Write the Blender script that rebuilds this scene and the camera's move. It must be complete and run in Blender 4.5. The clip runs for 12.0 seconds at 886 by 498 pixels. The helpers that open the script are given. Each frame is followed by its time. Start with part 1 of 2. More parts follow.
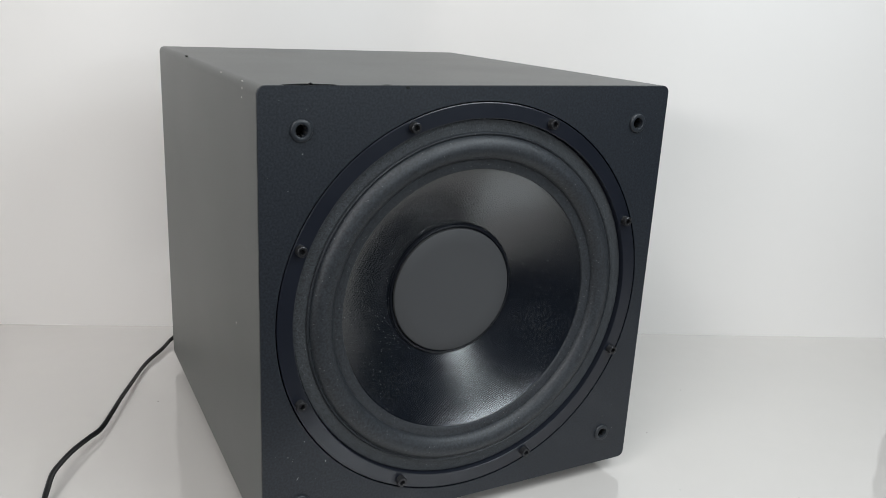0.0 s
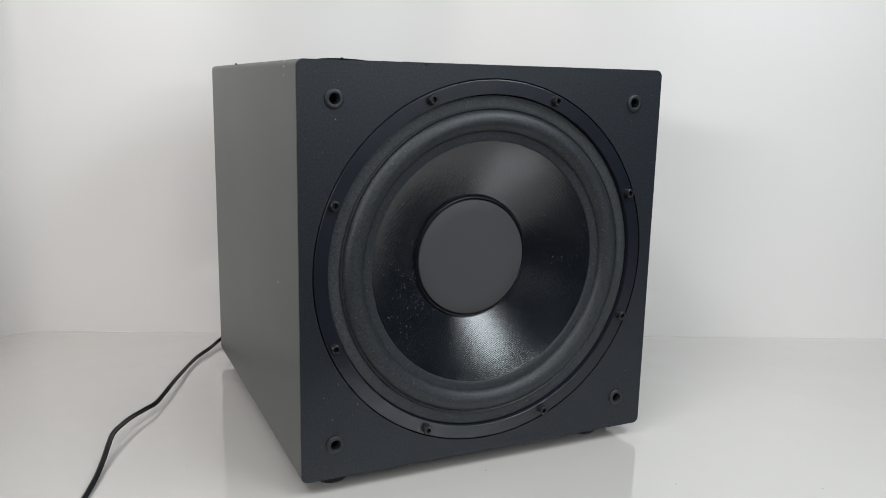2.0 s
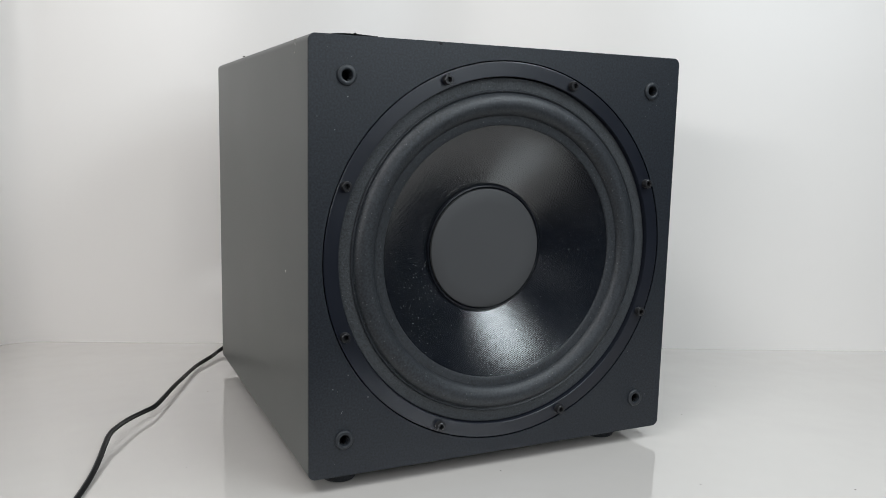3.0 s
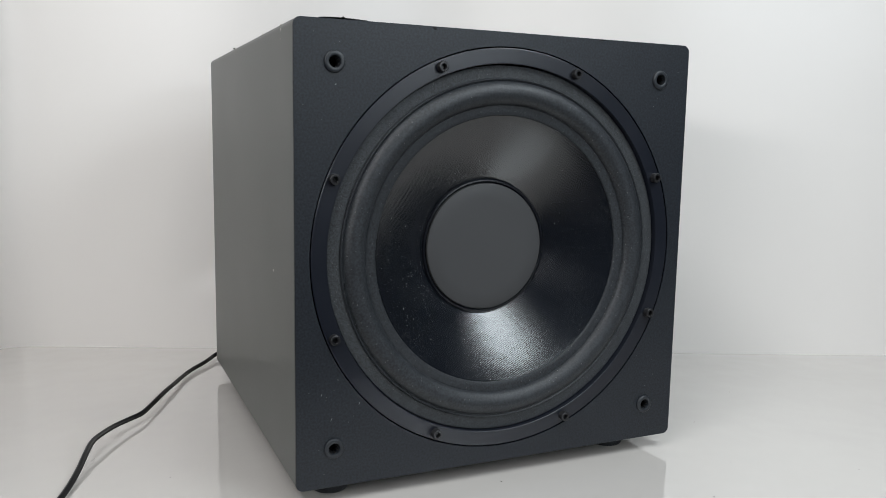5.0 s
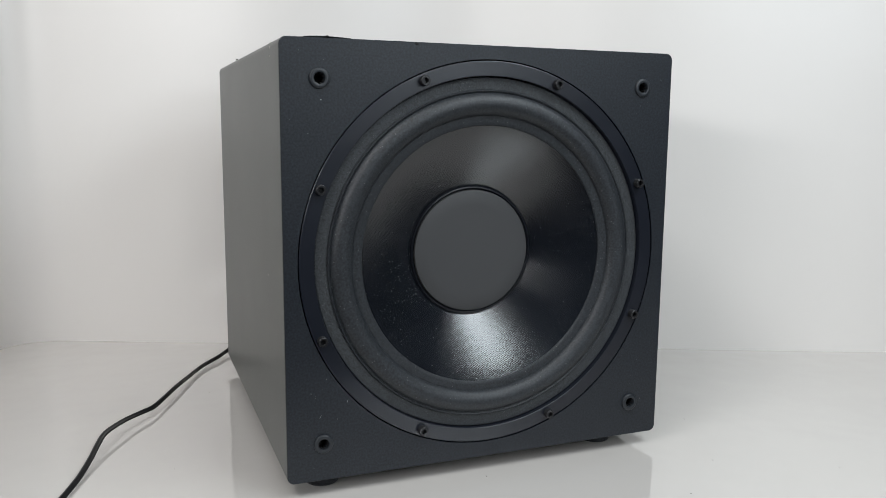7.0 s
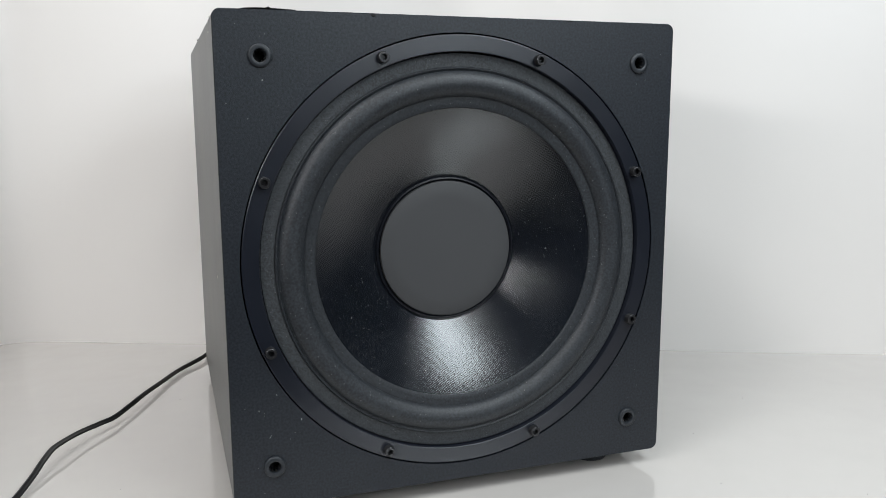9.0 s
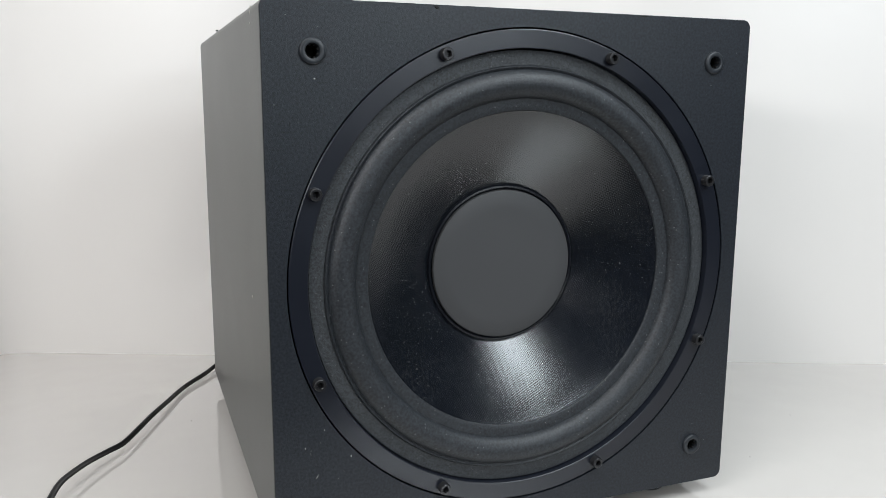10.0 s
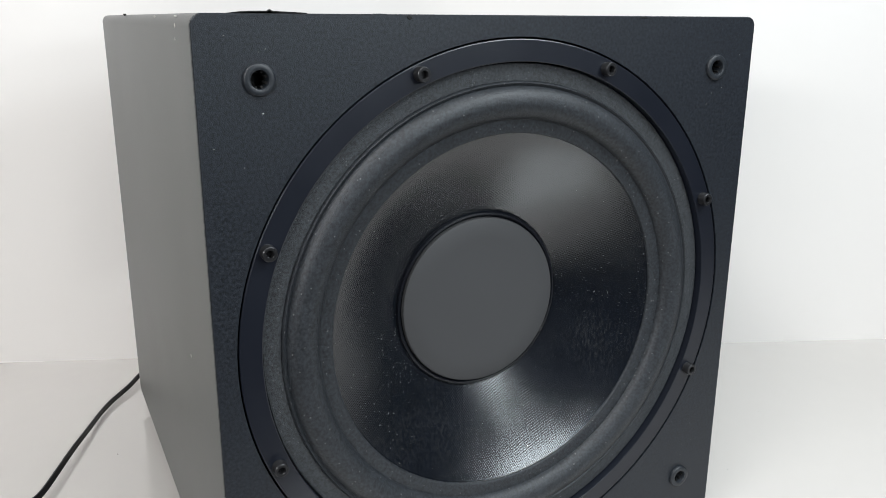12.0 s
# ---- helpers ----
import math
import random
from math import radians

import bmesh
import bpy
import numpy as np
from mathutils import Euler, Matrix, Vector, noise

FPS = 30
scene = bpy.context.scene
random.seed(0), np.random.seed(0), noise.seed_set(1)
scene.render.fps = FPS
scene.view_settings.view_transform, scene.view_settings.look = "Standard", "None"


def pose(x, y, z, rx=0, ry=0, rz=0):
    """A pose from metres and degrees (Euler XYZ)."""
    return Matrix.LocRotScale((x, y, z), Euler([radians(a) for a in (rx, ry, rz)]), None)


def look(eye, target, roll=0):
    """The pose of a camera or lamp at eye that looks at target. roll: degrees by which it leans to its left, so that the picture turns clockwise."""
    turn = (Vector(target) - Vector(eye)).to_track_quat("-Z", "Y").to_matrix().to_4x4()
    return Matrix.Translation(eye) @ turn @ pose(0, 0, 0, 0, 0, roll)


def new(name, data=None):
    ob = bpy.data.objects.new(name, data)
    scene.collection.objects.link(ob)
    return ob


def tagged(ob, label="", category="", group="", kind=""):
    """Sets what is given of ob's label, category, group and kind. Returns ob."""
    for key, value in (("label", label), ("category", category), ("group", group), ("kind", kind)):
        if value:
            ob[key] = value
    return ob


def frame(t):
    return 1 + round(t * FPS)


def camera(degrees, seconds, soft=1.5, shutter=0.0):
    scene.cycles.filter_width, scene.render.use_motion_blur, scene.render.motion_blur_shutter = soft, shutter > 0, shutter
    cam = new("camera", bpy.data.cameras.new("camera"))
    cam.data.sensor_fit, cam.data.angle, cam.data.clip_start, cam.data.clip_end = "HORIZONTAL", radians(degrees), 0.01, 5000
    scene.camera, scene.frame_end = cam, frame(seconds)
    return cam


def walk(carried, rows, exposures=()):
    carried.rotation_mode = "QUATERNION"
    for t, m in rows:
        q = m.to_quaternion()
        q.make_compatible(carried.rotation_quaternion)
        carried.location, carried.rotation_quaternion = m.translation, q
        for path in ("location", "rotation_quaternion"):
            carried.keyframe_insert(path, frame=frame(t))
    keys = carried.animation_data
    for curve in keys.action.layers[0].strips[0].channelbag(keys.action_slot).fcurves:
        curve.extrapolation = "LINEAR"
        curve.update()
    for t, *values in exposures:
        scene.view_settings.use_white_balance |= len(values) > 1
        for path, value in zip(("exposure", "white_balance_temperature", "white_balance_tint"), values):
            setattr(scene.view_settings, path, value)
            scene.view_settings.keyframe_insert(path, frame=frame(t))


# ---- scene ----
cam = camera(56.9, 12.0, soft=0.9)
PATH = [
    (0, (-0.296, -0.498, 0.395), (0.608, 1.191, -0.18), 3.0),
    (0.5, (-0.302, -0.537, 0.389), (0.567, 1.173, -0.177), 2.6),
    (1, (-0.307, -0.567, 0.37), (0.535, 1.183, -0.108), 1.3),
    (1.5, (-0.31, -0.577, 0.346), (0.52, 1.187, -0.1), 1.3),
    (2, (-0.319, -0.588, 0.324), (0.511, 1.19, -0.066), 1.2),
    (2.5, (-0.323, -0.584, 0.297), (0.512, 1.205, -0.025), 1.2),
    (3, (-0.323, -0.569, 0.276), (0.517, 1.224, -0.011), 1.3),
    (5, (-0.297, -0.544, 0.264), (0.514, 1.263, -0.006), 1.0),
    (5.5, (-0.304, -0.558, 0.269), (0.508, 1.248, -0.007), 1.0),
    (6, (-0.31, -0.576, 0.274), (0.495, 1.233, -0.009), 0.9),
    (6.5, (-0.302, -0.589, 0.282), (0.47, 1.233, -0.01), 0.8),
    (7, (-0.27, -0.582, 0.282), (0.457, 1.257, -0.02), 0.5),
    (7.2, (-0.256, -0.58, 0.283), (0.456, 1.264, -0.02), 0.5),
    (8.8, (-0.189, -0.547, 0.279), (0.428, 1.327, -0.048), -0.2),
    (9, (-0.197, -0.532, 0.278), (0.442, 1.335, -0.051), -0.2),
    (9.5, (-0.217, -0.494, 0.281), (0.454, 1.36, -0.053), 0.1),
    (10, (-0.235, -0.458, 0.286), (0.477, 1.378, -0.067), 0.3),
    (10.5, (-0.241, -0.424, 0.294), (0.505, 1.391, -0.092), 0.6),
    (11, (-0.249, -0.398, 0.311), (0.54, 1.389, -0.12), 0.7),
    (11.5, (-0.246, -0.368, 0.326), (0.595, 1.383, -0.15), 0.5),
    (12, (-0.232, -0.364, 0.34), (0.653, 1.345, -0.203), 0.3),
]
walk(cam, [(t, look(eye, target, roll)) for t, eye, target, roll in PATH], exposures=((0.0, -0.08), (1.0, -0.13), (2.0, -0.16), (3.0, -0.16), (5.0, -0.16), (7.0, -0.15), (9.0, -0.02), (10.5, 0.15), (12.0, 0.27)))

# ---- world and lamps ----
world = bpy.data.worlds.new("world")
scene.world = world
world.use_nodes = True
world.node_tree.nodes["Background"].inputs[0].default_value = (0.9, 0.95, 1.0, 1)
world.node_tree.nodes["Background"].inputs[1].default_value = 0.03


def area_lamp(name, eye, target, width, height, watts, colour):
    data = bpy.data.lights.new(name, "AREA")
    data.shape, data.size, data.size_y, data.energy, data.color = "RECTANGLE", width, height, watts, colour
    ob = new(name, data)
    ob.matrix_world = look(eye, target)
    return ob


area_lamp("studio_lamp_key", (0.33, -0.50, 0.80), (0.09, -0.38, 0.0), 0.60, 0.26, 5.7, (0.86, 0.95, 1.0))
# unseen broad fill, added to even out the light from overhead
area_lamp("fill_lamp_overhead", (-0.38, -0.75, 1.75), (-0.12, 0.20, 0.20), 1.60, 0.90, 13.5, (0.95, 0.98, 1.0))
# unseen lamp, added for the sheen on the upper baffle and ring
area_lamp("sheen_lamp_front", (0.48, -1.50, 0.70), (-0.05, 0.0, 0.30), 0.60, 0.25, 6.2, (0.86, 0.94, 1.0))
# unseen fill, added to brighten the left wall, floor and cabinet side
area_lamp("fill_lamp_left", (-1.00, -0.35, 1.50), (-0.20, 0.40, 0.15), 0.45, 0.28, 7.5, (0.97, 0.985, 1.0))
area_lamp("studio_lamp_low", (-1.20, -0.90, 0.66), (0.0, 0.35, 0.28), 0.60, 0.13, 8.6, (0.98, 0.99, 1.0))


# ---- materials ----
def material(name, colour, rough, metal=0.0, spread=0.15, scale=30.0, bump=0.0, bump_scale=400.0, coat=0.0, rough_spread=0.08, specular=0.5, detail=4.0, coat_rough=0.27, grain=0.0):
    """A principled material whose colour and gloss vary at two scales, with a fine relief."""
    m = bpy.data.materials.new(name)
    m.use_nodes = True
    nt = m.node_tree
    b = nt.nodes["Principled BSDF"]
    b.inputs["Metallic"].default_value = metal
    b.inputs["Specular IOR Level"].default_value = specular
    b.inputs["Coat Weight"].default_value = coat
    b.inputs["Coat Roughness"].default_value = coat_rough
    tc = nt.nodes.new("ShaderNodeTexCoord")
    big = nt.nodes.new("ShaderNodeTexNoise")
    big.inputs["Scale"].default_value = scale
    big.inputs["Detail"].default_value = detail
    fine = nt.nodes.new("ShaderNodeTexNoise")
    fine.inputs["Scale"].default_value = bump_scale
    fine.inputs["Detail"].default_value = 3.0
    for n in (big, fine):
        nt.links.new(tc.outputs["Object"], n.inputs["Vector"])
    mix = nt.nodes.new("ShaderNodeMix")
    mix.data_type = "RGBA"
    mix.inputs["A"].default_value = (*[c * (1 - spread) for c in colour], 1)
    mix.inputs["B"].default_value = (*[min(1, c * (1 + spread)) for c in colour], 1)
    if grain:
        dots = nt.nodes.new("ShaderNodeMapRange")
        dots.inputs["From Min"].default_value = 0.5 - grain
        dots.inputs["From Max"].default_value = 0.5 + grain
        nt.links.new(big.outputs["Fac"], dots.inputs["Value"])
        nt.links.new(dots.outputs["Result"], mix.inputs["Factor"])
    else:
        nt.links.new(big.outputs["Fac"], mix.inputs["Factor"])
    nt.links.new(mix.outputs["Result"], b.inputs["Base Color"])
    ramp = nt.nodes.new("ShaderNodeMapRange")
    ramp.inputs["To Min"].default_value = max(0.0, rough - rough_spread)
    ramp.inputs["To Max"].default_value = min(1.0, rough + rough_spread)
    nt.links.new(big.outputs["Fac"], ramp.inputs["Value"])
    nt.links.new(ramp.outputs["Result"], b.inputs["Roughness"])
    if bump:
        bn = nt.nodes.new("ShaderNodeBump")
        bn.inputs["Strength"].default_value = 1.0
        bn.inputs["Distance"].default_value = bump
        nt.links.new(fine.outputs["Fac"], bn.inputs["Height"])
        nt.links.new(bn.outputs["Normal"], b.inputs["Normal"])
    return m


def specks(m, colour, scale, size, amount):
    """Scattered dust specks over a material's base colour."""
    nt = m.node_tree
    b = nt.nodes["Principled BSDF"]
    tc = nt.nodes.new("ShaderNodeTexCoord")
    v = nt.nodes.new("ShaderNodeTexVoronoi")
    v.inputs["Scale"].default_value = scale
    nt.links.new(tc.outputs["Object"], v.inputs["Vector"])
    near = nt.nodes.new("ShaderNodeMath")
    near.operation = "LESS_THAN"
    near.inputs[1].default_value = size
    nt.links.new(v.outputs["Distance"], near.inputs[0])
    sep = nt.nodes.new("ShaderNodeSeparateColor")
    nt.links.new(v.outputs["Color"], sep.inputs["Color"])
    pick = nt.nodes.new("ShaderNodeMath")
    pick.operation = "LESS_THAN"
    pick.inputs[1].default_value = amount
    nt.links.new(sep.outputs["Red"], pick.inputs[0])
    both = nt.nodes.new("ShaderNodeMath")
    both.operation = "MULTIPLY"
    nt.links.new(near.outputs[0], both.inputs[0])
    nt.links.new(pick.outputs[0], both.inputs[1])
    mix = nt.nodes.new("ShaderNodeMix")
    mix.data_type = "RGBA"
    old = b.inputs["Base Color"].links[0].from_socket
    nt.links.new(old, mix.inputs["A"])
    mix.inputs["B"].default_value = (*colour, 1)
    nt.links.new(both.outputs[0], mix.inputs["Factor"])
    nt.links.new(mix.outputs["Result"], b.inputs["Base Color"])
    return m


def woven(m, pitch, depth):
    """A cross-woven relief in the plane of the front, for the treated cone cloth."""
    nt = m.node_tree
    b = nt.nodes["Principled BSDF"]
    tc = nt.nodes.new("ShaderNodeTexCoord")
    mp = nt.nodes.new("ShaderNodeMapping")
    mp.inputs["Rotation"].default_value = (0, radians(24), 0)
    nt.links.new(tc.outputs["Object"], mp.inputs["Vector"])
    waves = []
    for axis in ("X", "Z"):
        w = nt.nodes.new("ShaderNodeTexWave")
        w.wave_type, w.bands_direction = "BANDS", axis
        w.inputs["Scale"].default_value = 0.314 / pitch
        w.inputs["Distortion"].default_value = 0.6
        w.inputs["Detail"].default_value = 1.0
        w.inputs["Detail Scale"].default_value = 0.6
        nt.links.new(mp.outputs["Vector"], w.inputs["Vector"])
        waves.append(w)
    top = nt.nodes.new("ShaderNodeMath")
    top.operation = "MAXIMUM"
    nt.links.new(waves[0].outputs["Fac"], top.inputs[0])
    nt.links.new(waves[1].outputs["Fac"], top.inputs[1])
    bn = nt.nodes.new("ShaderNodeBump")
    bn.inputs["Distance"].default_value = depth
    nt.links.new(top.outputs[0], bn.inputs["Height"])
    old = b.inputs["Normal"].links
    if old:
        nt.links.new(old[0].from_socket, bn.inputs["Normal"])
    nt.links.new(bn.outputs["Normal"], b.inputs["Normal"])
    soft = nt.nodes.new("ShaderNodeBump")
    soft.inputs["Distance"].default_value = depth * 0.45
    nt.links.new(top.outputs[0], soft.inputs["Height"])
    nt.links.new(soft.outputs["Normal"], b.inputs["Coat Normal"])
    return m


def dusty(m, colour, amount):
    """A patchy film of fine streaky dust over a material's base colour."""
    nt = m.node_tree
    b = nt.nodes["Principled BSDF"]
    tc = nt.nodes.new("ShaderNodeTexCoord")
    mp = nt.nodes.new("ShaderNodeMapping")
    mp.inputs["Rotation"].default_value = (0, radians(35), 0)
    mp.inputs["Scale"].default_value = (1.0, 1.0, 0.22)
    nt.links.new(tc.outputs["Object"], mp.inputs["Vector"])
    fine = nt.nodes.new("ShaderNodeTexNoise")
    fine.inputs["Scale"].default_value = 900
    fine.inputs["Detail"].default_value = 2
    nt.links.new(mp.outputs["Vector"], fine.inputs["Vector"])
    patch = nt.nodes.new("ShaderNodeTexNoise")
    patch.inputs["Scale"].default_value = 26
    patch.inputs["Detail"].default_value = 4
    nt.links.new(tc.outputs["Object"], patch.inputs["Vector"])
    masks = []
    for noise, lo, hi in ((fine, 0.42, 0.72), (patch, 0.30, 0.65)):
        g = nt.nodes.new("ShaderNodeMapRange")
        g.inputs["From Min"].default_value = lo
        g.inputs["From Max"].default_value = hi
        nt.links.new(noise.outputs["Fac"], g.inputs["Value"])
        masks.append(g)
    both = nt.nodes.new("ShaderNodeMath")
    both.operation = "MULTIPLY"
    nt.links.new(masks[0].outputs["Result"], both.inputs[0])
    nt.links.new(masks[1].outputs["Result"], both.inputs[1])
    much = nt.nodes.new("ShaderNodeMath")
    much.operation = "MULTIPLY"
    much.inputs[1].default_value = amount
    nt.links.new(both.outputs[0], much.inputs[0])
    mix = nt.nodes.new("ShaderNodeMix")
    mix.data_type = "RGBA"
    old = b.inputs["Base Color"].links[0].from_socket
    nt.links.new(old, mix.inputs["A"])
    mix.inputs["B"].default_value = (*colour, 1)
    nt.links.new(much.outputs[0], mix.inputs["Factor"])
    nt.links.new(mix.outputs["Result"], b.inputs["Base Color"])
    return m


M_FLOOR = material("glossy_white_sheet", (0.590, 0.560, 0.530), 0.03, spread=0.015, scale=5, bump=0.0020, bump_scale=7, rough_spread=0.01, specular=0.95, coat=0.7, coat_rough=0.02)
M_WALL = material("white_backdrop", (0.765, 0.735, 0.708), 0.38, spread=0.012, scale=4, bump=0.0022, bump_scale=4, rough_spread=0.08)
M_ROOM = material("room_paint", (0.055, 0.049, 0.043), 0.8, spread=0.06, scale=2, bump=0.0004, bump_scale=120)
M_ROOMFLOOR = material("room_floor", (0.05, 0.04, 0.03), 0.6, spread=0.2, scale=6, bump=0.0005, bump_scale=60)
M_VINYL = material("black_vinyl", (0.057, 0.060, 0.0575), 0.36, spread=0.08, scale=9, bump=0.00006, bump_scale=900, rough_spread=0.04, specular=0.36)
M_BAFFLE = specks(material("textured_black_paint", (0.0122, 0.0150, 0.0200), 0.40, spread=0.50, scale=620, grain=0.16, bump=0.00015, bump_scale=2000, rough_spread=0.10, specular=0.42), (0.12, 0.12, 0.12), 45, 0.022, 0.25)
M_RING = material("satin_black_steel", specular=0.60, colour=(0.007, 0.0088, 0.0145), rough=0.31, spread=0.1, scale=40, bump=0.00002, bump_scale=900, rough_spread=0.05)
M_GASKET = specks(material("felt_gasket", (0.029, 0.0325, 0.0365), 0.55, spread=0.55, scale=850, grain=0.16, bump=0.0004, bump_scale=1900, rough_spread=0.2), (0.09, 0.095, 0.095), 800, 0.30, 0.06)
M_RUBBER = specks(material("matte_rubber", (0.0205, 0.0234, 0.0275), 0.44, spread=0.50, scale=650, grain=0.18, bump=0.00022, bump_scale=1500, rough_spread=0.08, specular=0.45), (0.12, 0.12, 0.12), 700, 0.30, 0.03)
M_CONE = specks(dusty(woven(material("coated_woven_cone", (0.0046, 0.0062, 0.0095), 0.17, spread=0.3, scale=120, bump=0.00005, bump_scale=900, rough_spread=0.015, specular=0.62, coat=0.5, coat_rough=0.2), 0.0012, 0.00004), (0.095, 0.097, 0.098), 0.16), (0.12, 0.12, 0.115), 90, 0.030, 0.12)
M_CAP = material("matte_dust_cap", (0.047, 0.0475, 0.050), 0.60, spread=0.05, scale=50, bump=0.00003, bump_scale=900)
M_RIM = material("glossy_glue", (0.005, 0.006, 0.009), 0.34, spread=0.2, scale=200, bump=0.00005, bump_scale=300, specular=0.3)
M_DARK = material("black_void", (0.004, 0.004, 0.004), 0.8, spread=0.1)
M_SCREW = material("black_oxide_steel", (0.030, 0.030, 0.032), 0.30, metal=0.5, spread=0.2, scale=300, rough_spread=0.08)
M_PLASTIC = material("black_plastic", (0.015, 0.0180, 0.0225), 0.42, spread=0.1, scale=200, bump=0.00004, bump_scale=900)
M_CORD = material("black_pvc", (0.012, 0.012, 0.013), 0.36, spread=0.2, scale=80, bump=0.00006, bump_scale=500)
M_CHIP = material("bare_board", (0.50, 0.48, 0.45), 0.8, spread=0.25, scale=400)
M_LINT = material("pale_lint", (0.26, 0.26, 0.25), 0.9, spread=0.2, scale=400)
M_CRUMB = material("dark_crumb", (0.12, 0.11, 0.10), 0.8, spread=0.3, scale=400)


# ---- mesh helpers ----
def part(name, bm, mat, parent=None, label="", smooth=40):
    me = bpy.data.meshes.new(name)
    bmesh.ops.recalc_face_normals(bm, faces=bm.faces)
    bm.to_mesh(me)
    bm.free()
    me.materials.append(mat)
    if smooth:
        me.polygons.foreach_set("use_smooth", [True] * len(me.polygons))
        me.set_sharp_from_angle(angle=radians(smooth))
    ob = new(name, me)
    if parent:
        ob.parent = parent
    if label:
        ob["label"] = label
    return ob


def lathe(profile, steps=128, closed=True):
    """Turns (radius, y) points round the y axis. A radius of 0 closes to a point."""
    bm = bmesh.new()
    rings = []
    for r, y in profile:
        if r <= 1e-6:
            rings.append([bm.verts.new((0, y, 0))])
        else:
            rings.append([bm.verts.new((r * math.cos(math.tau * i / steps), y, r * math.sin(math.tau * i / steps))) for i in range(steps)])
    pairs = list(zip(rings, rings[1:]))
    if closed:
        pairs.append((rings[-1], rings[0]))
    for a, b in pairs:
        for i in range(steps):
            k = (i + 1) % steps
            if len(a) == 1 and len(b) == 1:
                continue
            if len(a) == 1:
                bm.faces.new((a[0], b[i], b[k]))
            elif len(b) == 1:
                bm.faces.new((a[i], b[0], a[k]))
            else:
                bm.faces.new((a[i], b[i], b[k], a[k]))
    return bm


def outline(width, height, radius, steps=8):
    """A rounded rectangle in the x-z plane, anticlockwise from the right."""
    pts = []
    for cx, cz, a0 in ((1, 1, 0), (-1, 1, 90), (-1, -1, 180), (1, -1, 270)):
        for i in range(steps + 1):
            a = radians(a0 + 90 * i / steps)
            pts.append((cx * (width / 2 - radius) + radius * math.cos(a), cz * (height / 2 - radius) + radius * math.sin(a)))
    return pts


def box(bm, lo, hi):
    v = [bm.verts.new((x, y, z)) for x in (lo[0], hi[0]) for y in (lo[1], hi[1]) for z in (lo[2], hi[2])]
    for f in ((0, 1, 3, 2), (4, 6, 7, 5), (0, 4, 5, 1), (2, 3, 7, 6), (0, 2, 6, 4), (1, 5, 7, 3)):
        bm.faces.new([v[i] for i in f])


def slab_from_plan(points, z0, z1):
    """A solid with the given plan outline."""
    bm = bmesh.new()
    lo = [bm.verts.new((x, y, z0)) for x, y in points]
    hi = [bm.verts.new((x, y, z1)) for x, y in points]
    bm.faces.new(hi)
    bm.faces.new(lo[::-1])
    for i in range(len(points)):
        k = (i + 1) % len(points)
        bm.faces.new((lo[i], lo[k], hi[k], hi[i]))
    return bm


# ---- unseen room added round the set, dim so the cone reflects black ----
ROOM = (-2.3, 2.6, -2.8, 1.6, -0.75, 2.15)
x0, x1, y0, y1, z0, z1 = ROOM
for name, lo, hi in (("wall_west", (x0 - 0.1, y0, z0), (x0, y1, z1)), ("wall_east", (x1, y0, z0), (x1 + 0.1, y1, z1)),
                     ("wall_south", (x0 - 0.1, y0 - 0.1, z0), (x1 + 0.1, y0, z1)), ("wall_north", (x0 - 0.1, y1, z0), (x1 + 0.1, y1 + 0.1, z1))):
    bm = bmesh.new()
    box(bm, lo, hi)
    tagged(part(name, bm, M_ROOM, smooth=0), "plain dim unseen wall added round the set", "wall", kind="structure")
bm = bmesh.new()
box(bm, (x0 - 0.1, y0 - 0.1, z0 - 0.1), (x1 + 0.1, y1 + 0.1, z0))
tagged(part("floor", bm, M_ROOMFLOOR, smooth=0), "dim dark unseen floor added below the set", "floor", kind="structure")
bm = bmesh.new()
box(bm, (x0 - 0.1, y0 - 0.1, z1), (x1 + 0.1, y1 + 0.1, z1 + 0.1))
tagged(part("ceiling", bm, M_ROOM, smooth=0), "plain dim unseen ceiling added over the set", "ceiling", kind="structure")

# ---- white set: backdrop sheet and glossy table sheet ----
ALONG = Vector((0.9226, -0.3857))
AWAY = Vector((0.3857, 0.9226))
CORNER = Vector((-0.398, 0.577))
SIDE = Vector((-0.51, -0.86))
SHEET_TOP = 0.86


def back_line():
    """Plan of the backdrop's face: side panel, rounded corner, back with a gentle bow behind the cabinet."""
    pts = [CORNER + SIDE * d for d in (0.42, 0.3, 0.2, 0.12)]
    a, b = CORNER + SIDE * 0.06, CORNER + ALONG * 0.06
    for i in range(9):
        t = i / 8
        pts.append(a * (1 - t) ** 2 + CORNER * 2 * t * (1 - t) + b * t * t)
    for i in range(1, 121):
        s = 0.06 + 1.165 * i / 120
        bow = 0.055 * math.exp(-((s - 0.56) / 0.155) ** 2)
        pts.append(CORNER + ALONG * s + AWAY * bow)
    return pts


def crease(s, z):
    """How far a crumpled patch of the sheet, left of the cabinet, gives way backwards."""
    if s < 0.215 or s > 0.46:
        return 0.0
    give = 0.085 * (s - 0.215) if s < 0.32 else 0.0089 * (0.46 - s) / 0.14
    low = (z - (0.050 + 0.35 * (s - 0.215))) / 0.030
    return give * min(max(low, 0.0), 1.0) * min(max((0.34 - z) / 0.16, 0.0), 1.0)


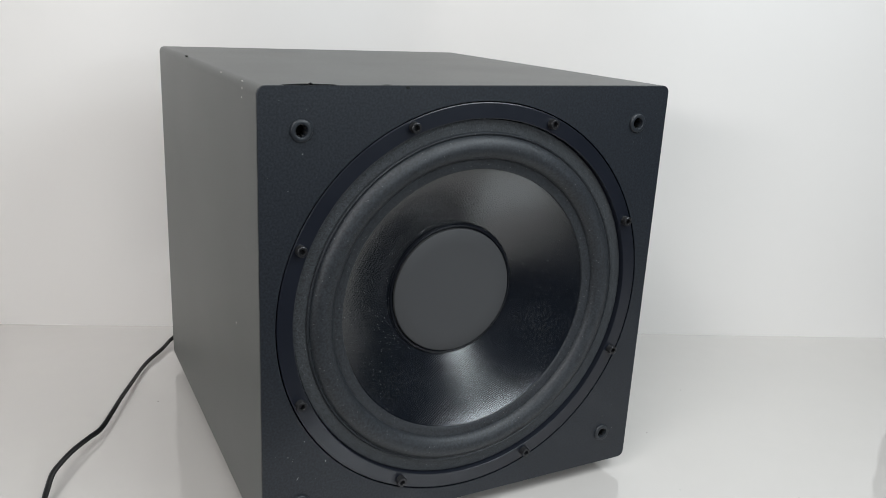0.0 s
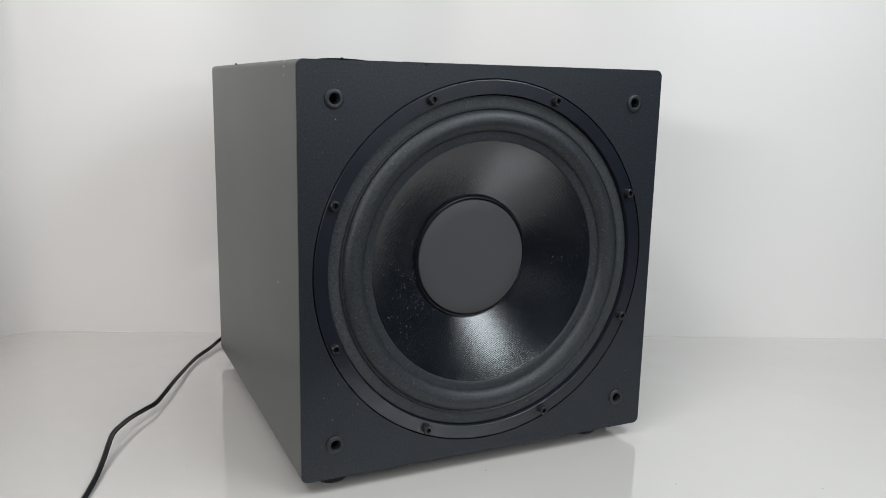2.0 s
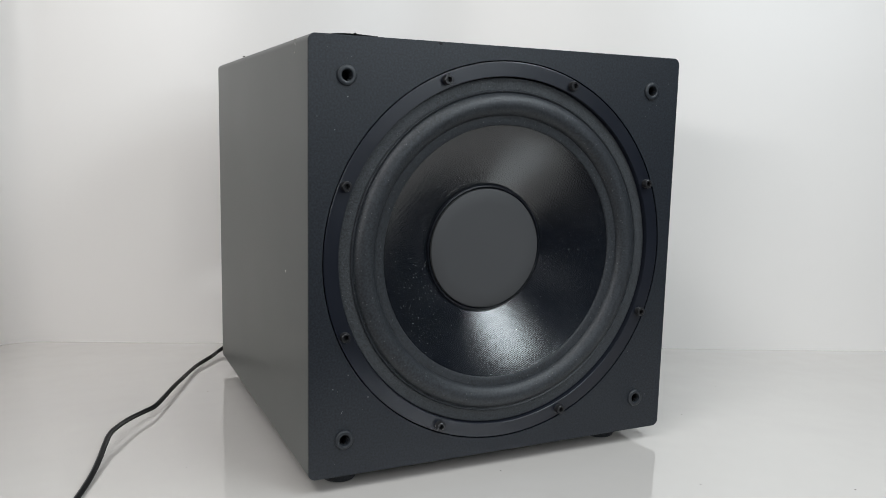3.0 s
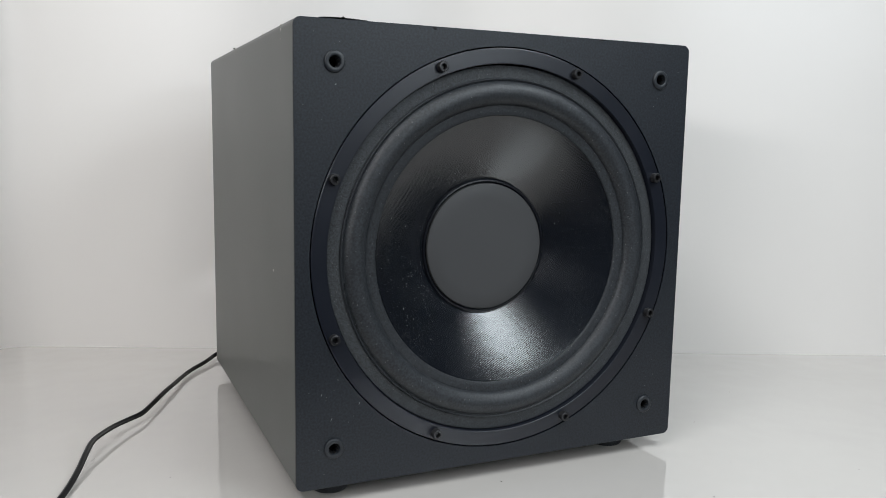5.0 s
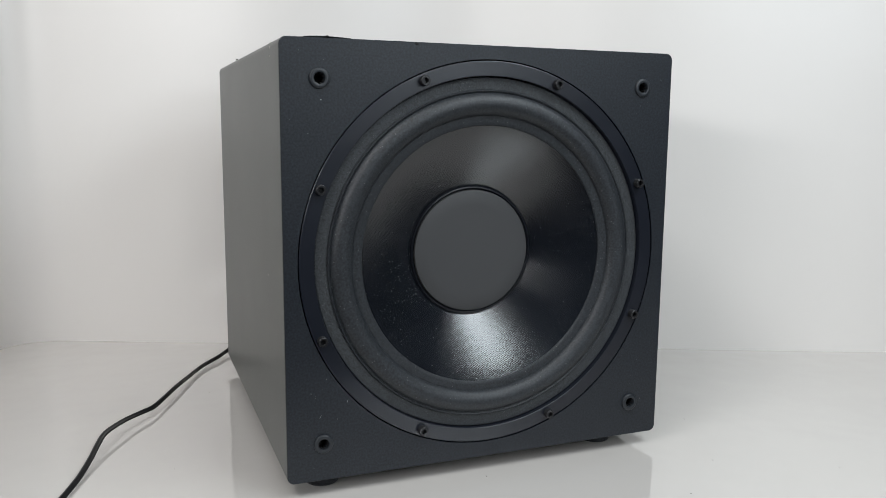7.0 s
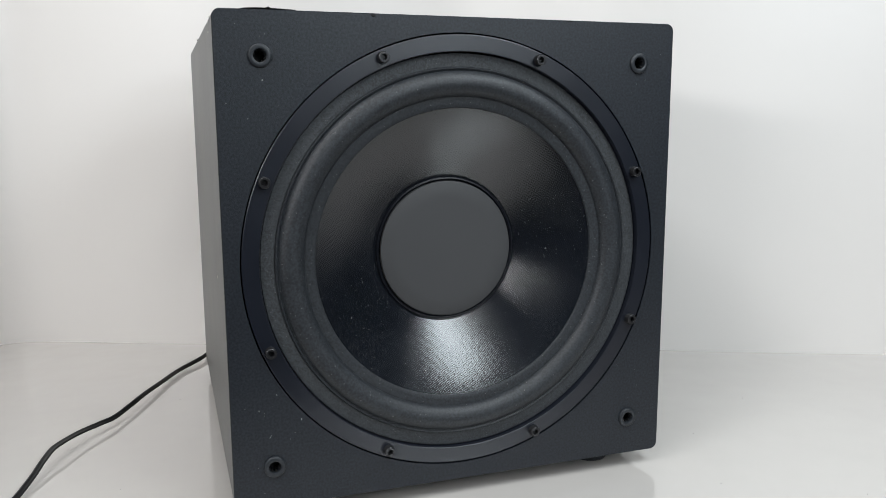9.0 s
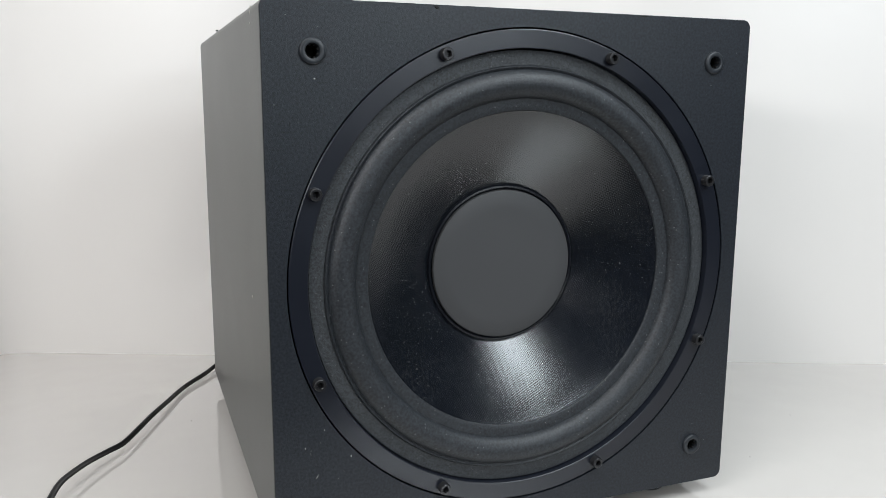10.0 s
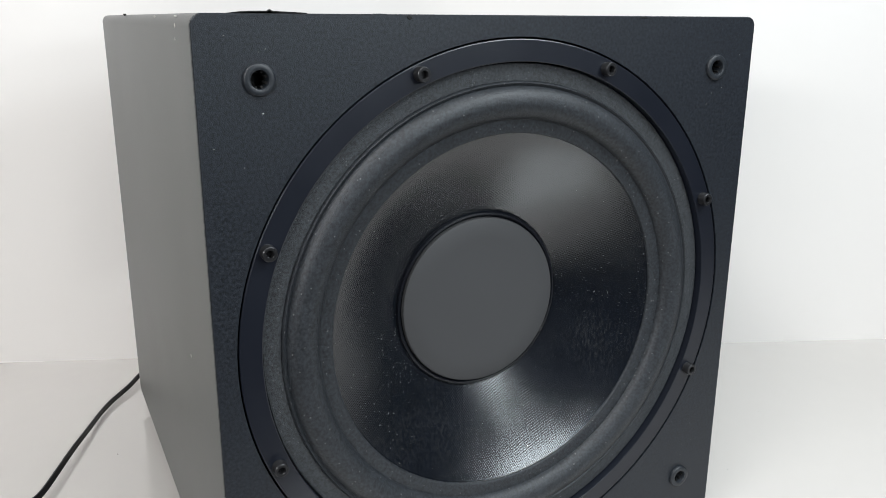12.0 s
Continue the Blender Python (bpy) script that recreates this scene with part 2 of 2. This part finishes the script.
line = back_line()
bm = bmesh.new()
heights = [-0.003] + [0.34 * i / 40 for i in range(1, 41)] + [0.45, 0.6, SHEET_TOP]
grid = []
for i, p in enumerate(line):
    q = line[min(i + 1, len(line) - 1)] - line[max(i - 1, 0)]
    out = Vector((-q.y, q.x)).normalized()
    s = (p - CORNER).dot(ALONG)
    face = [(p.x + AWAY.x * crease(s, z), p.y + AWAY.y * crease(s, z), z) for z in heights]
    grid.append(face + [(x + out.x * 0.003, y + out.y * 0.003, z) for x, y, z in reversed(face)])
vs = [[bm.verts.new(c) for c in col] for col in grid]
n = len(vs[0])
for a, b in zip(vs, vs[1:]):
    for i in range(n):
        bm.faces.new((a[i], a[(i + 1) % n], b[(i + 1) % n], b[i]))
bm.faces.new(vs[0])
bm.faces.new(vs[-1][::-1])
tagged(part("backdrop", bm, M_WALL, smooth=60), "smooth white curved backdrop sheet behind the subwoofer", "backdrop", kind="structure")

front = [CORNER + ALONG * 1.31 - AWAY * 0.58, CORNER - ALONG * 0.03 - AWAY * 0.58]
plan = [p + AWAY * 0.03 - ALONG * 0.01 for p in line]
bm = slab_from_plan([(p.x, p.y) for p in plan] + [(p.x, p.y) for p in front], -0.004, 0.0)
tagged(part("tabletop_sheet", bm, M_FLOOR, smooth=0), "glossy white acrylic sheet lying on the table", "table sheet", kind="structure")

# plain block that carries the sheet
inner = CORNER + ALONG * 0.64 - AWAY * 0.28
base = [inner + ALONG * a + AWAY * b for a, b in ((0.60, 0.24), (-0.56, 0.24), (-0.56, -0.24), (0.60, -0.24))]
bm = slab_from_plan([(p.x, p.y) for p in base], ROOM[4], -0.004)
tagged(part("table", bm, M_ROOMFLOOR, smooth=0), "plain dark table block carrying the white sheet", "table", kind="structure")

# ---- subwoofer ----
MID = 0.178
W, H, RC, SHIFT, DROP = 0.3290, 0.3295, 0.0056, 0.0008, 0.0010
BAFFLE, DEPTH = 0.018, 0.367
SOCKETS = ((-0.1355, 0.1355), (0.1365, 0.1350), (0.1370, -0.1360), (-0.1360, -0.1365))
subwoofer = tagged(new("subwoofer"), "black subwoofer with scuffed vinyl cabinet standing on a white sheet", "subwoofer")
subwoofer.location = (0, 0, MID)


def cabinet_body():
    bm = bmesh.new()
    loops = []
    for y, inset in ((0.0014, 0.0003), (0.0017, 0.0), (DEPTH - 0.006, 0.0008), (DEPTH - 0.003, 0.0016), (DEPTH - 0.0008, 0.0036), (DEPTH, 0.0065)):
        loops.append([bm.verts.new((x, y, z)) for x, z in outline(W - 2 * inset, H - 2 * inset, max(RC - inset, 0.002))])
    n = len(loops[0])
    for a, b in zip(loops, loops[1:]):
        for i in range(n):
            bm.faces.new((a[i], a[(i + 1) % n], b[(i + 1) % n], b[i]))
    bm.faces.new(loops[-1][::-1])
    pocket = [[bm.verts.new((x, y, z)) for x, z in outline(W - 2 * inset, H - 2 * inset, max(RC - inset, 0.003))] for y, inset in ((0.0014, 0.0008), (BAFFLE + 0.0004, 0.0008), (BAFFLE + 0.0004, 0.018), (0.30, 0.018))]
    for a, b in zip([loops[0]] + pocket, pocket):
        for i in range(n):
            bm.faces.new((a[i], a[(i + 1) % n], b[(i + 1) % n], b[i]))
    bm.faces.new(pocket[-1])
    for v in bm.verts:
        v.co.x += SHIFT
        v.co.z -= DROP
    return bm


def front_baffle(hole):
    """The front board: rounded outline, eased front edge, a round hole for the woofer."""
    bm = bmesh.new()
    edge = outline(W, H, RC, 8)
    loops = []
    for y, inset in ((BAFFLE, 0.0012), (0.0013, 0.0012), (0.0013, 0.0001), (0.0004, 0.0001), (0.0, 0.0005)):
        loops.append([bm.verts.new((x, y, z)) for x, z in outline(W - 2 * inset, H - 2 * inset, max(RC - inset, 0.002), 8)])
    n = len(edge)
    for a, b in zip(loops, loops[1:]):
        for i in range(n):
            bm.faces.new((a[i], a[(i + 1) % n], b[(i + 1) % n], b[i]))
    for loop in loops:
        for v in loop:
            v.co.x += SHIFT
            v.co.z -= DROP
    rims, deeps = [loops[-1]], [loops[0]]
    for cx, cz, r, steps in [(0, 0, hole, 128)] + [(x, z, 0.0050, 24) for x, z in SOCKETS]:
        rim = [bm.verts.new((cx + r * math.cos(math.tau * i / steps), 0.0, cz + r * math.sin(math.tau * i / steps))) for i in range(steps)]
        deep = [bm.verts.new((v.co.x, BAFFLE, v.co.z)) for v in rim]
        for i in range(steps):
            k = (i + 1) % steps
            bm.faces.new((rim[i], rim[k], deep[k], deep[i]))
        rims.append(rim)
        deeps.append(deep)
    for group in (rims, deeps):
        edges = [bm.edges.get((r[i], r[(i + 1) % len(r)])) for r in group for i in range(len(r))]
        bmesh.ops.triangle_fill(bm, edges=edges, use_beauty=True)
    return bm


part("cabinet_body", cabinet_body(), M_VINYL, subwoofer, "black vinyl-wrapped board with worn edges", smooth=12)
part("front_baffle", front_baffle(0.1533), M_BAFFLE, subwoofer, "black textured front board", smooth=14)

# woofer: steel ring with surround, cone and dust cap
woofer = part("woofer", lathe([(0.1403, 0.012), (0.1403, -0.0018), (0.1404, -0.0022), (0.1408, -0.0024), (0.1512, -0.0024), (0.1516, -0.0022), (0.1518, -0.0018), (0.1518, 0.012)], 160), M_RING, subwoofer, "satin black steel mounting ring", smooth=20)
woofer.location.y = 0.0026
woofer.scale = (1.0035, 1.0, 1.0035)
part("gasket", lathe([(0.1399, 0.009), (0.1399, 0.0022), (0.1392, 0.0016), (0.1305, 0.0016), (0.1298, 0.0022), (0.1298, 0.009)], 160), M_GASKET, woofer, "speckled black felt gasket")
roll = [(0.1300, 0.008), (0.1302, 0.0012), (0.1298, 0.0001), (0.1294, -0.0003), (0.1289, -0.0001), (0.1285, 0.0004), (0.1281, 0.0006)]
for i in range(19):
    a = math.pi * (i + 0.5) / 19
    roll.append((0.1192 + 0.0087 * math.cos(a), 0.0009 - 0.0058 * math.sin(a) ** 1.3 + 0.0013 * i / 18))
roll += [(0.1104, 0.0024), (0.1099, 0.0024), (0.1060, 0.0028), (0.1036, 0.0030), (0.1031, 0.0033), (0.1029, 0.0038), (0.1029, 0.009)]
part("surround", lathe(roll, 160), M_RUBBER, woofer, "black rubber half-roll surround")
CONE_R, CONE_Y, CONE_RUN, CONE_FALL = 0.1028, 0.0044, 0.0492, 0.0312


def cone_at(t):
    """Radius and depth on the cone's face, from its outer edge (0) to the dust cap (1)."""
    return CONE_R - CONE_RUN * t, CONE_Y + CONE_FALL * t ** 1.06


cone = [(0.1034, 0.0100), (0.1034, 0.0050)] + [cone_at(i / 12) for i in range(13)] + [(0.0530, 0.046), (0.1000, 0.012)]
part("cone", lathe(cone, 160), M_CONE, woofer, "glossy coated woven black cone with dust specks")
cap = [(0.0, 0.0316), (0.020, 0.0317), (0.038, 0.0319), (0.0494, 0.0322), (0.0502, 0.0326), (0.0505, 0.0334), (0.0505, 0.0430), (0.0, 0.0430)]
part("dust_cap", lathe(cap, 128, closed=False), M_CAP, woofer, "flat matte grey-black dust cap")
rim = [(0.0506, 0.0428), (0.0507, 0.0352), (0.0512, 0.0350), (0.0515, 0.0340), (0.0521, 0.0336), (0.0531, 0.0338), (0.0540, 0.0352), (0.0540, 0.0430)]
part("dust_cap_rim", lathe(rim, 128), M_RIM, woofer, "glossy black grooved glue rim round the dust cap")


def cap_screw():
    """A socket head screw with a hexagonal recess, its face at y = -0.0074."""
    bm = bmesh.new()
    steps = 24
    rings = []
    for r, y, hexagon in ((0.0038, 0.004, 0), (0.0038, -0.0064, 0), (0.0036, -0.0071, 0), (0.0032, -0.0074, 0), (0.0021, -0.0074, 0), (0.0018, -0.0071, 1), (0.0018, -0.0042, 1)):
        ring = []
        for i in range(steps):
            a = math.tau * i / steps
            k = 1 / math.cos((a % radians(60)) - radians(30)) if hexagon else 1
            ring.append(bm.verts.new((r * k * math.cos(a), y, r * k * math.sin(a))))
        rings.append(ring)
    for a, b in zip(rings, rings[1:]):
        for i in range(steps):
            bm.faces.new((a[i], a[(i + 1) % steps], b[(i + 1) % steps], b[i]))
    bm.faces.new(rings[0][::-1])
    bm.faces.new(rings[-1])
    bmesh.ops.recalc_face_normals(bm, faces=bm.faces)
    return bm


screw_mesh = None
for i in range(8):
    a = radians(22.5 + 45 * i)
    if screw_mesh is None:
        ob = part("screw", cap_screw(), M_SCREW, woofer, "black socket head screw", smooth=35)
        screw_mesh = ob.data
    else:
        ob = new("screw", screw_mesh)
        ob.parent = woofer
        ob["label"] = "black socket head screw"
    ob.location = (0.1466 * math.cos(a), 0, 0.1466 * math.sin(a))
    ob.rotation_euler = (0, random.uniform(0, 1), 0)


def grille_socket():
    """A raised cup for a grille peg."""
    prof = [(0.0041, 0.010), (0.0041, -0.0013), (0.0043, -0.0018), (0.0047, -0.0020), (0.0066, -0.0019), (0.0071, -0.0016), (0.0074, -0.0009), (0.0074, 0.004)]
    return lathe(prof, 40)


def socket_bore():
    """The dark bore with its gripping teeth."""
    bm = lathe([(0.0, 0.009), (0.0045, 0.009), (0.0045, 0.0005), (0.0043, 0.0002), (0.0041, 0.009)], 24, closed=False)
    for i in range(8):
        a = math.tau * (i + 0.3) / 8
        c, s = math.cos(a), math.sin(a)
        base = [(0.0043, -0.0008), (0.0043, 0.0008), (0.0031, 0.0003), (0.0031, -0.0003)]
        lo = [bm.verts.new((r * c - w * s, 0.0002, r * s + w * c)) for r, w in base]
        hi = [bm.verts.new((r * c - w * s, 0.007, r * s + w * c)) for r, w in base]
        bm.faces.new(lo)
        bm.faces.new(hi[::-1])
        for k in range(4):
            bm.faces.new((lo[k], lo[(k + 1) % 4], hi[(k + 1) % 4], hi[k]))
    return bm


cup_mesh = bore_mesh = None
for x, z in SOCKETS:
    if cup_mesh is None:
        cup = part("grille_socket", grille_socket(), M_PLASTIC, subwoofer, "black plastic cup for a grille peg")
        bore = part("socket_bore", socket_bore(), M_DARK, cup, "deep toothed black bore")
        cup_mesh, bore_mesh = cup.data, bore.data
    else:
        cup = new("grille_socket", cup_mesh)
        cup.parent = subwoofer
        cup["label"] = "black plastic cup for a grille peg"
        bore = new("socket_bore", bore_mesh)
        bore.parent = cup
        bore["label"] = "deep toothed black bore"
    cup.location = (x, 0, z)
    cup.rotation_euler = (0, random.uniform(0, 3), 0)


def rubber_foot():
    """A round foot, its sole at the table; turned about y, then stood up."""
    bm = lathe([(0.0, 0.0), (0.0125, 0.0), (0.0136, 0.0010), (0.0142, 0.004), (0.0148, 0.0122), (0.0, 0.0122)], 32, closed=False)
    bmesh.ops.rotate(bm, verts=bm.verts, cent=(0, 0, 0), matrix=Matrix.Rotation(radians(90), 3, "X"))
    return bm


foot_mesh = None
for x, y in ((-0.131, 0.029), (0.122, 0.031), (-0.131, 0.330), (0.122, 0.330)):
    if foot_mesh is None:
        foot = part("rubber_foot", rubber_foot(), M_RUBBER, subwoofer, "round black rubber foot")
        foot_mesh = foot.data
    else:
        foot = new("rubber_foot", foot_mesh)
        foot.parent = subwoofer
        foot["label"] = "round black rubber foot"
    foot.location = (x, y, -MID)

# ---- power cord ----
CORD = [(-0.06, 0.4, 0.06), (-0.105, 0.412, 0.03), (-0.1479, 0.4248, 0.0084), (-0.1704, 0.3975, 0.0047), (-0.1926, 0.3653, 0.0042), (-0.2133, 0.3185, 0.0059),
        (-0.2262, 0.2877, 0.0072), (-0.2382, 0.258, 0.0075), (-0.2503, 0.2302, 0.0078), (-0.2614, 0.2162, 0.0084), (-0.2754, 0.1966, 0.01), (-0.2865, 0.1764, 0.0112),
        (-0.2937, 0.1616, 0.0109), (-0.2988, 0.1422, 0.009), (-0.304, 0.1201, 0.0059), (-0.312, 0.0892, 0.0035), (-0.324, 0.0505, 0.003), (-0.34, 0.0053, 0.0028),
        (-0.362, -0.0597, 0.0028), (-0.4, -0.1298, 0.0028)]


def spline(pts, per=8):
    out = []
    v = [Vector(p) for p in pts]
    for i in range(len(v) - 1):
        a, b, c, d = v[max(i - 1, 0)], v[i], v[i + 1], v[min(i + 2, len(v) - 1)]
        for k in range(per):
            t = k / per
            out.append(0.5 * ((2 * b) + (c - a) * t + (2 * a - 5 * b + 4 * c - d) * t * t + (3 * b - a - 3 * c + d) * t ** 3))
    out.append(v[-1])
    return out


def twin_cord(points):
    """A flat twin cord: a figure-eight section swept along the way."""
    bm = bmesh.new()
    section = []
    r, half = 0.00108, 0.00128
    for i in range(9):
        a = radians(-125 + 250 * i / 8)
        section.append((half + r * math.cos(a), r * math.sin(a)))
    for i in range(9):
        a = radians(55 + 250 * i / 8)
        section.append((-half + r * math.cos(a), r * math.sin(a)))
    rings = []
    for i, p in enumerate(points):
        d = (points[min(i + 1, len(points) - 1)] - points[max(i - 1, 0)]).normalized()
        side = d.cross(Vector((0, 0, 1))).normalized()
        up = side.cross(d)
        turn = 0.9 + 0.5 * math.sin(i * 0.05)
        s2, u2 = side * math.cos(turn) + up * math.sin(turn), up * math.cos(turn) - side * math.sin(turn)
        rings.append([bm.verts.new(p + s2 * a + u2 * b) for a, b in section])
    n = len(section)
    for a, b in zip(rings, rings[1:]):
        for i in range(n):
            bm.faces.new((a[i], a[(i + 1) % n], b[(i + 1) % n], b[i]))
    bm.faces.new(rings[0])
    bm.faces.new(rings[-1][::-1])
    return bm


tagged(part("power_cord", twin_cord(spline(CORD)), M_CORD, smooth=50), "thin black twin power cord curling over the white sheet", "power cord")

# ---- wear on the cabinet ----
def vinyl_flap():
    """A torn lip of vinyl lifting along the front of the top."""
    bm = bmesh.new()
    cols = []
    for i in range(25):
        t = i / 24
        x = -0.146 + 0.034 * t
        lift = 0.0008 * math.sin(math.pi * t ** 0.75) * (0.93 + 0.07 * math.sin(i * 2.3)) + (0.0008 if i == 12 else 0)
        lip = 0.0004 + 0.0004 * math.sin(i * 1.7) ** 2
        cols.append([bm.verts.new(c) for c in ((x, 0.0075, H / 2 - DROP + 0.0001), (x, 0.004, H / 2 - DROP + 0.0002 + lift * 0.4), (x, lip, H / 2 - DROP + 0.0003 + lift),
                                               (x, lip, H / 2 - DROP - 0.0002 + lift), (x, 0.004, H / 2 - DROP - 0.0003 + lift * 0.4), (x, 0.0075, H / 2 - DROP - 0.0004))])
    for a, b in zip(cols, cols[1:]):
        for i in range(6):
            bm.faces.new((a[i], a[(i + 1) % 6], b[(i + 1) % 6], b[i]))
    bm.faces.new(cols[0])
    bm.faces.new(cols[-1][::-1])
    return bm


def fleck(size, seed):
    """A small ragged crumb."""
    rnd = random.Random(seed)
    bm = bmesh.new()
    bmesh.ops.create_icosphere(bm, subdivisions=1, radius=1)
    for v in bm.verts:
        k = rnd.uniform(0.6, 1.2)
        v.co = Vector((v.co.x * size[0] * k, v.co.y * size[1] * k, v.co.z * size[2] * k))
    return bm


part("vinyl_flap", vinyl_flap(), M_DARK, subwoofer, "torn black vinyl lip lifting from the top edge", smooth=0)
edge_x, edge_z = SHIFT - W / 2 + RC * 0.293, H / 2 - DROP - RC * 0.293
for i, (x, y, z, size, mat, name, label) in enumerate((
        (edge_x, 0.101, edge_z, (0.0006, 0.0024, 0.0006), M_CHIP, "chip", "pale chip in the vinyl edge"),
        (edge_x - 0.0002, 0.040, edge_z + 0.0002, (0.0007, 0.0028, 0.0006), M_CHIP, "chip", "pale chip in the vinyl edge"),
        (edge_x - 0.0018, 0.034, edge_z - 0.0036, (0.0003, 0.0007, 0.0011), M_CHIP, "chip", "pale chip in the vinyl edge"),
        (SHIFT - W / 2, 0.036, H / 2 - DROP - 0.0115, (0.0003, 0.0006, 0.0009), M_CHIP, "chip", "pale chip in the vinyl edge"),
        (SHIFT - W / 2, 0.066, -0.016, (0.0003, 0.0010, 0.0016), M_CHIP, "chip", "pale chip in the vinyl edge"),
        (edge_x + 0.001, 0.232, edge_z + 0.0012, (0.0010, 0.0026, 0.0009), M_DARK, "vinyl_flake", "raised black flake of vinyl"),
        (-0.062, 0.0, H / 2 - DROP - 0.0014, (0.0020, 0.0005, 0.0012), M_DARK, "nick", "dark nick in the front edge"),
        (-0.076, 0.003, H / 2 - DROP, (0.0060, 0.0024, 0.0004), M_DARK, "nick", "dark nick in the front edge"),
        (0.080, 0.0, H / 2 - DROP - 0.0009, (0.0040, 0.0005, 0.0006), M_DARK, "nick", "dark nick in the front edge"))):
    ob = part(name, fleck(size, i), mat, subwoofer, label, smooth=0)
    ob.location = (x, y, z)


# ---- dust: fine lint on the front, cone and gasket ----
def dust(spots, seed):
    """Many tiny slivers of lint, each at a place with the surface's normal."""
    rnd = random.Random(seed)
    bm = bmesh.new()
    for place, normal, length, width in spots:
        nrm = Vector(normal).normalized()
        along = nrm.orthogonal().normalized()
        along.rotate(Matrix.Rotation(rnd.uniform(0, math.tau), 3, nrm))
        across = nrm.cross(along)
        p = Vector(place) + nrm * 0.0002
        ring = [bm.verts.new(p + along * (a * length) + across * (b * width) + nrm * c) for a, b, c in ((-1, 0, 0), (-0.2, -1, 0), (1, 0.3, 0), (0.1, 1, 0), (0, 0, 0.0003))]
        for i in range(4):
            bm.faces.new((ring[i], ring[(i + 1) % 4], ring[4]))
    return bm


rnd = random.Random(5)
spots = []
for i in range(420):
    a = rnd.choice((rnd.gauss(0.05, 0.30), rnd.gauss(3.6, 0.40), rnd.gauss(0.0, 0.25), rnd.gauss(3.5, 0.35), rnd.uniform(0, math.tau)))
    t = rnd.random()
    r, y = cone_at(t)
    c, sn = math.cos(a), math.sin(a)
    spots.append(((r * c, y, r * sn), (-0.6 * c, -0.8, -0.6 * sn), rnd.uniform(0.00012, 0.0005) * (2.6 if rnd.random() < 0.06 else 1), rnd.uniform(0.00006, 0.00013)))
for i in range(34):
    a, r = rnd.uniform(0, math.tau), rnd.uniform(0.131, 0.139)
    spots.append(((r * math.cos(a), 0.0016, r * math.sin(a)), (0, -1, 0), rnd.uniform(0.0002, 0.0005), rnd.uniform(0.0001, 0.0002)))
for i in range(16):
    a = rnd.uniform(0, math.tau)
    spots.append(((0.1065 * math.cos(a), 0.0026, 0.1065 * math.sin(a)), (0, -1, 0), rnd.uniform(0.0003, 0.0006), rnd.uniform(0.0001, 0.0002)))
tagged(part("cone_lint", dust(spots, 6), M_LINT, woofer, "fine pale lint and dust", smooth=0), kind="stuff")
spots = [((x, 0.0, z - MID), (0, -1, 0), ln, wd) for x, z, ln, wd in ((-0.1345, 0.2985, 0.0006, 0.0005), (-0.145, 0.082, 0.0008, 0.0003), (-0.133, 0.092, 0.0007, 0.0003), (-0.117, 0.073, 0.0010, 0.0005), (-0.138, 0.063, 0.0018, 0.0002))]
for i in range(26):
    spots.append(((rnd.choice((-1, 1)) * rnd.uniform(0.118, 0.158), 0.0, rnd.choice((-1, -1, 1)) * rnd.uniform(0.09, 0.155)), (0, -1, 0), rnd.uniform(0.0002, 0.0005), rnd.uniform(0.00012, 0.00025)))
tagged(part("baffle_lint", dust(spots, 7), M_LINT, subwoofer, "fine pale lint and dust", smooth=0), kind="stuff")
spots = [((x, y, 0.0), (0, 0, 1), ln, wd) for x, y, ln, wd in ((0.131, -0.096, 0.0009, 0.0006), (0.23, 0.04, 0.0009, 0.0005), (-0.005, -0.012, 0.0014, 0.0005), (0.241, -0.15, 0.0012, 0.0005), (-0.193, 0.28, 0.0010, 0.0006), (0.19, -0.05, 0.0006, 0.0004), (0.33, 0.10, 0.0008, 0.0004), (0.28, -0.10, 0.0005, 0.0004), (-0.24, 0.09, 0.0006, 0.0004))]
tagged(part("table_crumbs", dust(spots, 8), M_CRUMB, smooth=0), "a few dark crumbs scattered on the white sheet", "crumbs", kind="stuff")


# ---- bright lip where the backdrop's foot meets the table ----
def sheet_lip(a, b):
    """A thin rounded bead along the foot of the backdrop, fading out at both ends."""
    bm = bmesh.new()
    rings = []
    for i in range(25):
        t = i / 24
        p = a.lerp(b, t)
        r = 0.0007 * math.sin(math.pi * t) ** 0.5 + 0.00005
        rings.append([bm.verts.new((p.x - AWAY.x * (0.0006 + r * math.cos(math.tau * k / 8)), p.y - AWAY.y * (0.0006 + r * math.cos(math.tau * k / 8)), r - 0.0001 + r * math.sin(math.tau * k / 8))) for k in range(8)])
    for p, q in zip(rings, rings[1:]):
        for k in range(8):
            bm.faces.new((p[k], p[(k + 1) % 8], q[(k + 1) % 8], q[k]))
    bm.faces.new(rings[0])
    bm.faces.new(rings[-1][::-1])
    return bm


tagged(part("trim", sheet_lip(CORNER + ALONG * 0.060, CORNER + ALONG * 0.174), M_WALL), "thin bright white bead along the foot of the backdrop", "trim", kind="structure")
